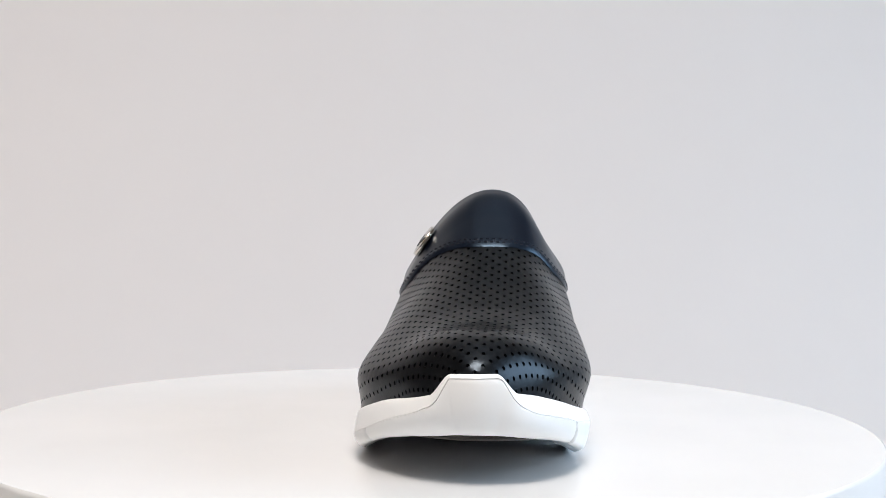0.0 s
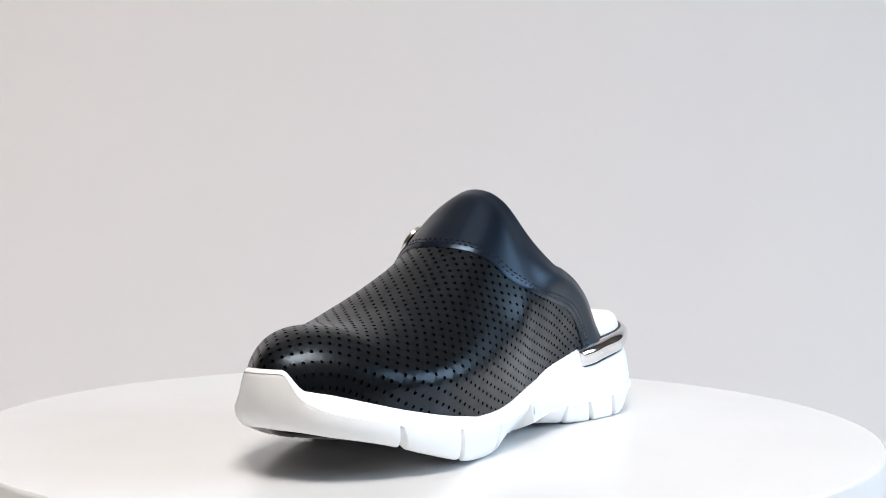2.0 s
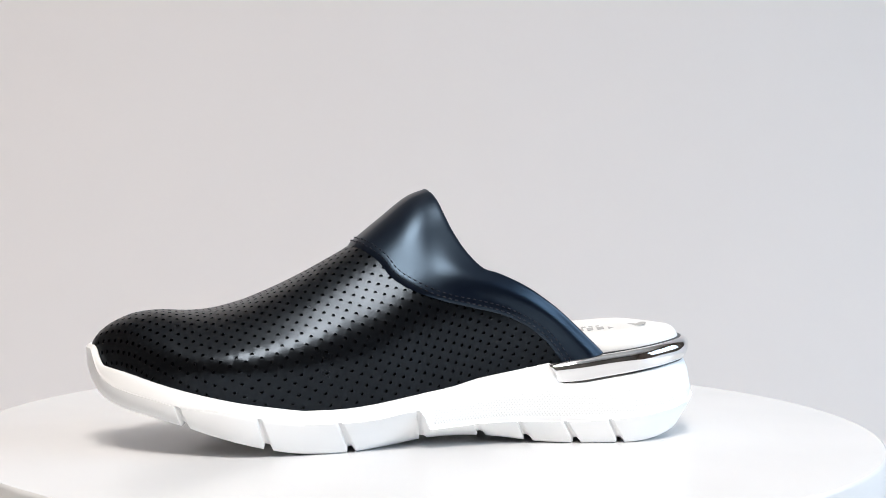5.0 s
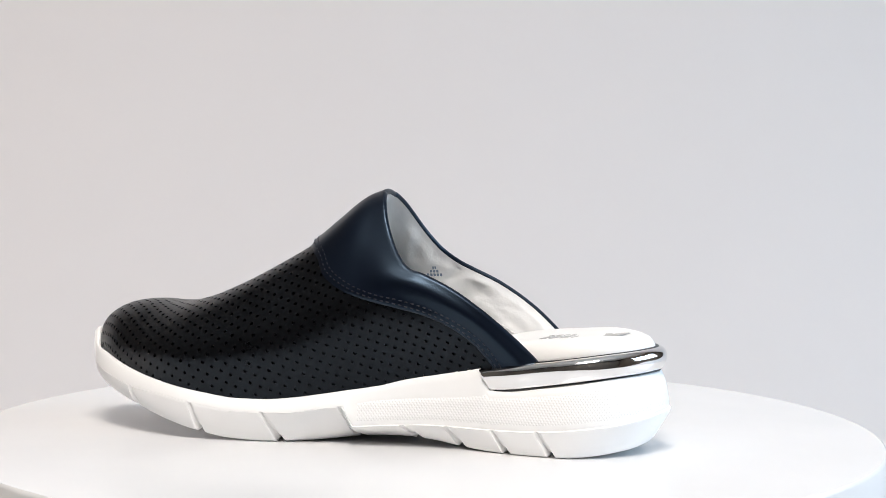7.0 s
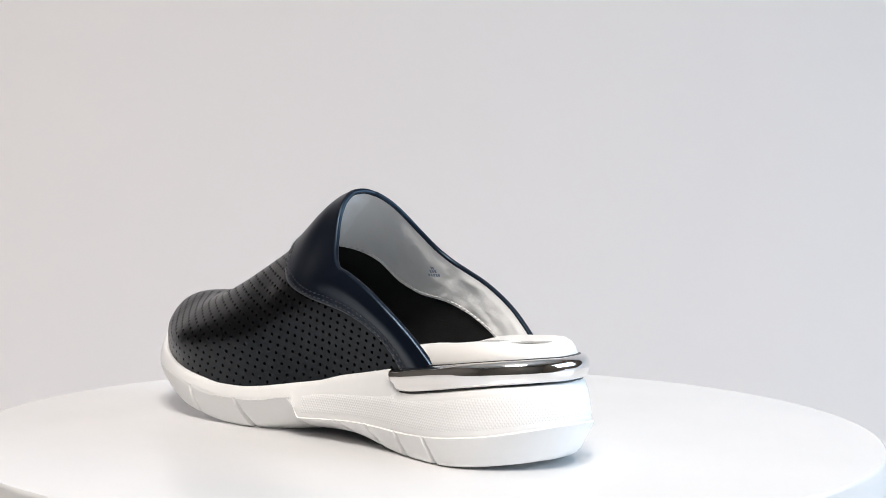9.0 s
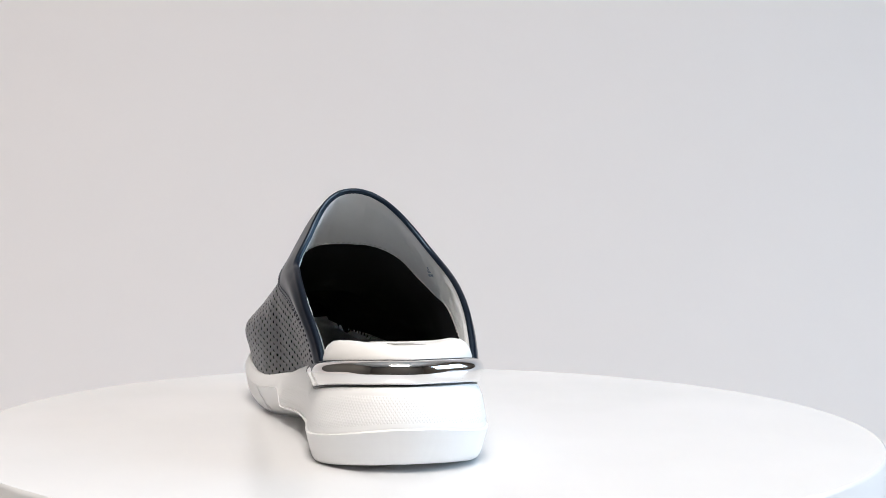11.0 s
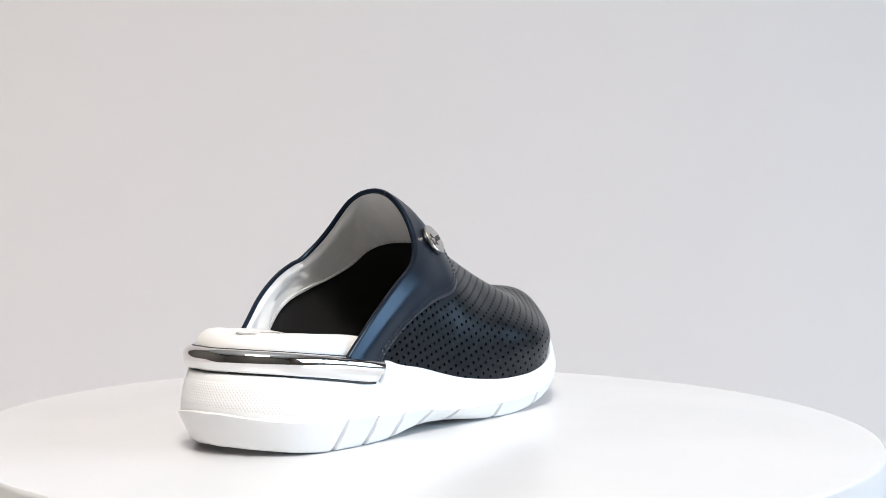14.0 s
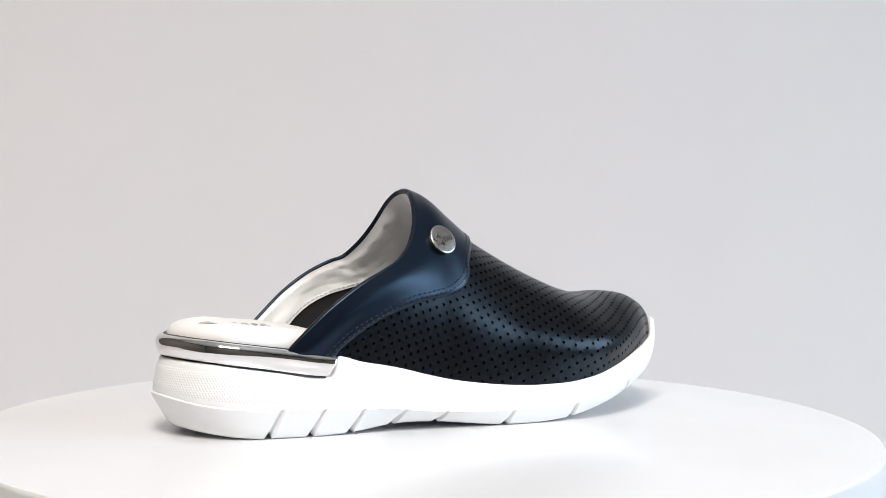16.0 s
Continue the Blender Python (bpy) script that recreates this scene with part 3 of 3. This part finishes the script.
def build_heel():
    bulge = [(-4.0, 0.02), (0.3, 0.02), (0.8, 0.05), (1.2, 0.14), (1.55, 0.26), (1.9, 0.36), (2.4, 0.44), (2.85, 0.53), (3.05, 0.62), (3.0, 0.71), (2.65, 0.81), (1.95, 0.90), (0.9, 0.965), (-0.4, 1.0), (-4.0, 1.0)]
    heel_band("chrome_band", CHROME, bulge, -62.5, -66.0, "polished chrome band round the heel", [-4.0, 0.5, 1.25, 1.95, 2.45, 2.75, 2.95, 3.05, 3.05, 2.95, 2.6, 1.95, 1.0, -0.3, -4.0])
    heel_band("lower_gasket", GASKET, [(-3.0, -0.045), (0.5, -0.045), (0.7, -0.015), (0.5, 0.02), (-3.0, 0.02)], -64.0, -67.5, "thin black line")
    heel_band("upper_gasket", GASKET, [(-3.5, 0.99), (-0.6, 0.99), (-0.4, 1.005), (-0.6, 1.02), (-3.5, 1.02)], -70.0, -73.0, "thin black line")
    # footbed: closed loops inside the rim
    x = RIM[:, 0]
    bed = curve([(130, 19), (100, 17), (60, 16), (30, 18), (0, 24), (-30, 32), (-55, 40.8), (-70, 44.4), (-95, 47.0), (-115, 48.2), (-132, 47.6)])
    low = curve([(130, 17), (60, 12), (0, 18), (-40, 26), (-60, 30), (-85, 35), (-132, 40)])
    lv = []
    for inset, k in ((5.2, 0.0), (5.4, 0.35), (6.2, 0.60), (7.6, 0.82), (9.6, 0.95), (12.5, 1.0), (16.0, 1.0), (20.0, 1.0)):
        fore = blend(-60, -20, x) * 6
        p = RIM + INN * (inset + fore + 1.2)[:, None]
        dish = 1.2 * blend(11, 20, inset) * (1 - 0.6 * blend(-60, -20, x))
        lv.append(np.column_stack([p, low(x) + (bed(x) - low(x)) * k - dish]) * MM)
    v, f = rings(lv)
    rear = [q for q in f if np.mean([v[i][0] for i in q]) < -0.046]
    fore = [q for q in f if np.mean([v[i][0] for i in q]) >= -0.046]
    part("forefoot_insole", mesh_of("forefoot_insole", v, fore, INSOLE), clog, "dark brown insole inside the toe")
    me = mesh_of("footbed", v, rear, FOOTBED)
    bed_part = part("footbed", me, clog, "padded white leather footbed")
    # the grey print: a leaf-like emblem, and a row of slanted bars with a thinner row behind it
    def flat(polys):
        bm = bmesh.new()
        for poly in polys:
            lo = [bm.verts.new((a * MM, b * MM, (bed(a) - 1.25) * MM)) for a, b in poly]
            hi = [bm.verts.new((a * MM, b * MM, (bed(a) - 0.95) * MM)) for a, b in poly]
            bm.faces.new(hi)
            for i in range(len(poly)):
                j = (i + 1) % len(poly)
                bm.faces.new((lo[i], lo[j], hi[j], hi[i]))
        return from_bm("print", bm, PRINT)
    emblem = [(-99.5, 13), (-101.5, 7.5), (-104, 4.0), (-105.5, -1.5), (-108.5, -2.5), (-109.6, 0.5), (-113, -4.5), (-117.5, -9.5), (-115.2, -2.0), (-112, 4.5), (-108, 7.5), (-104.5, 8.5), (-102, 12.5)]
    part("emblem", flat([emblem]), bed_part, "grey printed emblem")
    bars = []
    for a, w in ((-80.5, 2.6), (-84.5, 3.0), (-89.0, 3.4), (-94.0, 4.2)):
        bars.append([(a, 9.5), (a - w, 8.0), (a - w - 2.0, 0.5), (a - 1.8, 2.0)])
    part("lettering_print", flat(bars), bed_part, "row of grey printed bars")
    part("small_print", flat([[(a, -1.5), (a - 2.0, -2.3), (a - 2.4, -4.6), (a - 0.4, -3.8)] for a in (-82, -85.2, -88.4, -91.6, -94.8)]), bed_part, "thin row of grey printed bars")
    return bed_part


def wrap():
    """The leather laid over the form: places and outward normals at p along the crest line and q down each flank, in millimetres."""
    def miss(pt):
        x, y, zz = pt[..., 0], pt[..., 1], pt[..., 2]
        left = y >= CREST
        base = base_of(x, left)
        k = np.clip((zz - base) / (RIDGE(x) - base + 1e-6), 0, 1.3)
        w = np.where(left, LEFT(x) - CREST, CREST - RIGHT(x))
        power = np.where(left, POWER_LEFT(x), POWER_RIGHT(x))
        out = np.maximum(np.abs(y - CREST) - swell(x, k, left), 0)
        return (out / w) ** power + k ** power - 1

    def slope(pt):
        g = np.stack([(miss(pt + d) - miss(pt - d)) / 0.1 for d in np.eye(3) * 0.05], -1)
        return g
    xs = np.concatenate([np.linspace(126.0, 121, 120), np.linspace(120.9, -50, 900)])
    ridge = np.stack([xs, np.full_like(xs, CREST), RIDGE(xs)], 1)
    run = np.concatenate([[0], np.cumsum(np.linalg.norm(np.diff(ridge, axis=0), axis=1))])
    ps = np.arange(0, run[-1], 1.0)
    start = np.stack([np.interp(ps, run, ridge[:, k]) for k in range(3)], 1)
    # each row lies in a plane square to the leather's own line, which falls towards the toe
    lean = np.radians(curve([(126, 28), (120, 20), (110, 8), (100, 2), (90, 3), (75, 11), (55, 20), (35, 26), (10, 28), (-50, 26)])(start[:, 0]))
    across = np.stack([np.cos(lean), np.zeros_like(lean), -np.sin(lean)], 1)

    def in_plane(v):
        return v - across * np.sum(v * across, 1)[:, None]
    sides = []
    for sign in (1, -1):
        here, way = start.copy(), np.tile([0.0, float(sign), 0.0], (len(ps), 1))
        line = [here.copy()]
        for _ in range(250):
            here = here + way * 0.5
            for _ in range(2):
                g = in_plane(slope(here))
                move = g * (miss(here) / (np.sum(g * g, -1) + 1e-9))[:, None]
                far = np.linalg.norm(move, axis=1)[:, None]
                here = here - move * np.minimum(1, 0.4 / (far + 1e-9))
            n = in_plane(slope(here))
            n /= np.linalg.norm(n, axis=1)[:, None] + 1e-9
            way = way - n * np.sum(way * n, 1)[:, None]
            way /= np.linalg.norm(way, axis=1)[:, None] + 1e-9
            line.append(here.copy())
        sides.append(np.array(line))
    table = np.concatenate([sides[0][:0:-1], sides[1]], 0).transpose(1, 0, 2)
    normal = slope(table)
    normal /= np.linalg.norm(normal, axis=-1)[..., None] + 1e-9
    return ps[-1], table, normal


def build_vamp():
    """The perforated vamp: staggered cells, each with a round punched hole."""
    PX, QY, R = 2.70, 5.40, 0.76
    reach, table, normal = wrap()

    def at(grid, p, q):
        a = np.clip(np.asarray(p, float), 0, grid.shape[0] - 1.001)
        b = np.clip(np.asarray(q, float) / 0.5 + 250, 0, grid.shape[1] - 1.001)
        i, j = a.astype(int), b.astype(int)
        u, v = (a - i)[..., None], (b - j)[..., None]
        return (grid[i, j] * (1 - u) + grid[i + 1, j] * u) * (1 - v) + (grid[i, j + 1] * (1 - u) + grid[i + 1, j + 1] * u) * v
    P, Q, kind, faces = [], [], [], []
    index = {}

    def vert(p, q, deep=0.0, shared=True):
        key = (round(p, 3), round(q, 3)) if shared else None
        if shared and key in index:
            return index[key]
        P.append(p), Q.append(q), kind.append(deep)
        if shared:
            index[key] = len(P) - 1
        return len(P) - 1
    round_about = ((-1, -1), (0, -1), (1, -1), (1, 0), (1, 1), (0, 1), (-1, 1), (-1, 0))
    for i in range(int(reach / PX)):
        p0, p1 = i * PX, (i + 1) * PX
        pm = (p0 + p1) / 2
        for j in range(-23, 23):
            q0, q1 = (j + 0.5 * (i % 2)) * QY, (j + 1 + 0.5 * (i % 2)) * QY
            qm = (q0 + q1) / 2
            if abs(qm) > 121:
                continue
            mid = at(table, pm, qm)
            ends = at(table, np.array([p0, p1]), np.array([qm, qm]))
            left = qm < 0
            if mid[2] < base_of(mid[0], left) - 1.5 or mid[0] < -78:
                continue
            # cells well under the collar are not there
            if mid[0] < 18:
                seam = SEAM_LEFT if left else SEAM_RIGHT
                if mid[2] > np.interp(-mid[0], [-s[0] for s in seam], [s[1] for s in seam]) + 6:
                    continue
            outer = [vert(p0, q0), vert(pm, q0), vert(p1, q0), vert(p1, qm), vert(p1, q1), vert(pm, q1), vert(p0, q1), vert(p0, qm)]
            stretch = np.linalg.norm(ends[1] - ends[0]) / PX
            if stretch < 0.45 or i < 1:
                faces.append(tuple(outer))
                continue
            rp = min(R / stretch, 0.40 * PX)
            rim = [vert(pm + rp * a / math.hypot(a, b), qm + R * b / math.hypot(a, b), 0.0, False) for a, b in round_about]
            pit = [vert(pm + 0.92 * rp * a / math.hypot(a, b), qm + 0.92 * R * b / math.hypot(a, b), -1.1, False) for a, b in round_about]
            for k in range(8):
                m = (k + 1) % 8
                faces.append((outer[k], outer[m], rim[m], rim[k]))
                faces.append((rim[k], rim[m], pit[m], pit[k]))
            faces.append(tuple(pit))
    out = at(normal, P, Q)
    out /= np.linalg.norm(out, axis=1)[:, None] + 1e-9
    verts = (at(table, P, Q) + out * np.array(kind)[:, None]) * MM
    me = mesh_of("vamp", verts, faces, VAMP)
    me.set_sharp_from_angle(angle=radians(38))
    part("vamp", me, clog, "black leather vamp punched with rows of small holes")
    # black textile inside
    u, v = np.linspace(124, -70, 90), np.linspace(0.02, math.pi - 0.02, 70)
    g = np.array([upper(np.full(70, a), v) - upper_out(np.full(70, a), v) * 1.7 for a in u])
    keep = []
    for a in range(89):
        for b in range(69):
            px, pz = u[a], g[a, b, 2]
            side = 1 if v[b] < math.pi / 2 else -1
            seam = SEAM_LEFT if side > 0 else SEAM_RIGHT
            lim = np.interp(-px, [-s[0] for s in seam], [s[1] for s in seam]) + 4 if px < 19.5 else 999
            if pz < lim:
                keep.append((a * 70 + b, a * 70 + b + 1, (a + 1) * 70 + b + 1, (a + 1) * 70 + b))
    keep += [(b, b + 1, 68 - b, 69 - b) for b in range(34)]
    part("inner_lining", mesh_of("inner_lining", g.reshape(-1, 3) * MM, keep, BLACK_LINING), clog, "black textile lining inside the toe")


def build_collar():
    NU, NV = 181, 22

    def pad(u, v):
        # a slightly padded strip that thins out at the seam
        roll = blend(0.28, 0.6, abs(u)) * (0.5 if u > 0 else 0.8) * (1.2 * np.exp(-((v - 0.70) / 0.22) ** 2) - 0.3 * np.exp(-((v - 0.30) / 0.12) ** 2))
        return 0.25 + 0.75 * blend(0, 0.05, v) + 0.7 * np.sin(np.clip(v, 0, 1) * math.pi) ** 1.2 + roll
    g = collar_grid(NU, NV, pad)

    def slack(u, v):
        # the lining hangs a little loose, in soft folds
        fold = np.array([noise.noise(Vector((u * 9.0 + 3, w * 2.2, 0.4))) + 0.6 * noise.noise(Vector((u * 21.0, w * 4.5, 2.7))) for w in np.atleast_1d(v)])
        return -1.6 - 0.9 * blend(0.0, 0.2, 1 - v) + 1.05 * fold * blend(0.02, 0.16, 1 - v) * blend(0, 0.15, v)
    inner = collar_grid(NU, NV, slack)
    for sheet_rows in (g, inner):
        for _ in range(4):
            c = slice(NU // 2 - 13, NU // 2 + 14)
            lo, hi = slice(NU // 2 - 14, NU // 2 + 13), slice(NU // 2 - 12, NU // 2 + 15)
            sheet_rows[c] = 0.5 * sheet_rows[c] + 0.25 * (sheet_rows[lo] + sheet_rows[hi])
    edge_o, edge_i = g[:, -1], inner[:, -1]
    mid = (edge_o + edge_i) / 2
    off = np.linalg.norm(edge_o - edge_i, axis=1)[:, None] / 2
    away = g[:, -1] - g[:, -3]
    away /= np.linalg.norm(away, axis=1)[:, None]
    roll = []
    for a in np.linspace(0.35, 2.9, 7):
        roll.append(mid + (edge_o - mid) * math.cos(a) + away * off * 0.95 * math.sin(a))
    sheet = np.concatenate([g, np.stack(roll, 1)], 1)
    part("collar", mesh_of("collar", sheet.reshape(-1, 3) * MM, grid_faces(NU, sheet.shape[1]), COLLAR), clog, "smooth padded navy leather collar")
    part("collar_lining", mesh_of("collar_lining", inner.reshape(-1, 3) * MM, grid_faces(NU, NV)[::-1], LINING), clog, "white wrinkled collar lining")
    # lock stitches: two rows outside by the seam, one inside
    for name, mat, place, offset in (("stitching", THREAD, (2.3, 4.3), 1), ("lining_stitching", WHITE_THREAD, (1.6,), -1)):
        bm = bmesh.new()
        src = collar_grid(361, 61, pad if offset > 0 else (lambda u, v: -1.85 - 0.9 * blend(0.0, 0.2, 1 - v)))
        nor = collar_grid(361, 61, lambda u, v: pad(u, v) + 1.0) - collar_grid(361, 61, pad)
        deep = np.concatenate([np.zeros((361, 1)), np.cumsum(np.linalg.norm(np.diff(src, axis=1), axis=2), axis=1)], 1)
        for far in place:
            run = np.array([[np.interp(far, deep[r], src[r, :, k]) for k in range(3)] for r in range(361)])
            up = np.array([nor[r, int(np.searchsorted(deep[r], far).clip(0, 60))] for r in range(361)])
            d = np.concatenate([[0], np.cumsum(np.linalg.norm(np.diff(run, axis=0), axis=1))])
            s = 3.0
            while s < d[-1] - 3:
                a = np.array([np.interp(s, d, run[:, k]) for k in range(3)])
                b = np.array([np.interp(s + 1.7, d, run[:, k]) for k in range(3)])
                n = Vector([np.interp(s + 0.8, d, up[:, k]) for k in range(3)]).normalized() * offset
                t = Vector(b - a).normalized()
                w = t.cross(n)
                pts = []
                for f, hgt, wid in ((0.0, -0.05, 0.16), (0.2, 0.42, 0.36), (0.8, 0.42, 0.36), (1.0, -0.05, 0.16)):
                    c = Vector(a) + Vector(b - a) * f
                    pts.append([bm.verts.new((c + w * wid - n * 0.1) * MM), bm.verts.new((c + n * hgt) * MM), bm.verts.new((c - w * wid - n * 0.1) * MM)])
                for k in range(3):
                    for m in range(2):
                        bm.faces.new((pts[k][m], pts[k + 1][m], pts[k + 1][m + 1], pts[k][m + 1]))
                s += 2.6
        me = bpy.data.meshes.new(name)
        bm.to_mesh(me)
        bm.free()
        me.materials.append(mat)
        part(name, me, clog, "double row of navy stitches" if offset > 0 else "row of white stitches")["kind"] = "stuff"


def build_stamp():
    """The size mark stamped on the lining: small blue-grey bars."""
    bm = bmesh.new()
    for row, (zz, x0, x1, h) in enumerate(((72.2, -21.6, -23.6, 1.3), (70.6, -20.4, -24.6, 1.2), (68.9, -18.8, -26.2, 1.3))):
        n = max(2, int(abs(x1 - x0) / 1.25))
        for k in range(n):
            a, b = x0 + (x1 - x0) * k / n, x0 + (x1 - x0) * (k + 0.72) / n
            quad = []
            for xx, hh in ((a, zz - h / 2), (b, zz - h / 2), (b, zz + h / 2), (a, zz + h / 2)):
                phi = angle_at(np.array(xx), np.array(hh), -1)
                quad.append(bm.verts.new((upper(xx, phi) - upper_out(xx, phi) * 3.35) * MM))
            bm.faces.new(quad)
    part("size_stamp", from_bm("size_stamp", bm, STAMP), clog, "small blue-grey size stamp")


def star(bm, cx, cy, r, width, z0, z1, arms=5, turn=90):
    """A raised outline of a star."""
    pts = [(cx + (r if k % 2 == 0 else r * 0.42) * math.cos(radians(turn + k * 180 / arms)), cy + (r if k % 2 == 0 else r * 0.42) * math.sin(radians(turn + k * 180 / arms))) for k in range(arms * 2)]
    for k in range(len(pts)):
        a, b = Vector(pts[k]), Vector(pts[(k + 1) % len(pts)])
        n = (b - a).normalized()
        s = Vector((-n.y, n.x)) * width / 2
        lo = [bm.verts.new((*p, z0)) for p in (a + s, b + s, b - s, a - s)]
        hi = [bm.verts.new((*p, z1)) for p in (a + s, b + s, b - s, a - s)]
        bm.faces.new(hi)
        for i in range(4):
            bm.faces.new((lo[i], lo[(i + 1) % 4], hi[(i + 1) % 4], hi[i]))


def build_badge():
    """An oval metal button on the right of the collar."""
    x, zz = -8.2, 81.6
    phi = angle_at(np.array(x), np.array(zz), -1)
    c, n = upper(x, phi), Vector(upper_out(x, phi))
    up = Vector((0, 0, 1)) - n * n.z
    up.normalize()
    side = up.cross(n)
    turn = Matrix((side, up, n)).transposed().to_4x4()
    m = Matrix.Translation((Vector(c) + n * 2.7) * MM) @ turn @ pose(0, 0, 0, 0, 0, -12)
    prof = [(0.2, -0.6), (0.99, -0.6), (1.01, 0.1), (1.0, 0.75), (0.97, 0.95), (0.92, 1.0), (0.4, 1.06), (0.02, 1.08)]
    nseg, verts = 64, []
    for r, h in prof:
        for i in range(nseg):
            a = 2 * math.pi * i / nseg
            verts.append((6.6 * r * math.cos(a) * MM, 7.3 * r * math.sin(a) * MM, h * MM))
    faces = [(k * nseg + i, k * nseg + (i + 1) % nseg, (k + 1) * nseg + (i + 1) % nseg, (k + 1) * nseg + i) for k in range(len(prof) - 1) for i in range(nseg)]
    me = mesh_of("badge", verts, faces, BADGE)
    me.set_sharp_from_angle(angle=radians(40))
    badge = part("badge", me, clog, "oval nickel badge with a star outline")
    badge.matrix_basis = m
    bm = bmesh.new()
    star(bm, -2.4 * MM, -1.2 * MM, 3.3 * MM, 0.36 * MM, 0.95 * MM, 1.25 * MM, turn=104)
    part("star", from_bm("star", bm, BADGE_DARK), badge, "raised dark star outline")
    bm = bmesh.new()
    for k in range(4):
        made = bmesh.ops.create_cube(bm, size=1)
        for v in made["verts"]:
            v.co = Vector(((0.6 + k * 1.25 + v.co.x * 0.75) * MM, (-0.2 + k * 0.55 + v.co.y * 2.3) * MM, (1.1 + v.co.z * 0.3) * MM))
    part("lettering", from_bm("lettering", bm, BADGE_DARK), badge, "row of raised dark bars")


build_sole()
bed_part = build_heel()
build_vamp()
build_collar()
build_badge()
build_stamp()


# ---- what moves ----
def motions():
    rate, start = -14.8672, -94.629
    rows_shoe, rows_disc = [], []
    for k in range(33):
        t = k * 0.5
        a = start + rate * t
        turn = pose(0, 0, 0, 0, 0, a)
        rows_shoe.append((t, turn @ pose(0.018, 0.025, 0.0)))
        rows_disc.append((t, turn))
    walk(clog, rows_shoe)
    walk(platter, rows_disc)


motions()
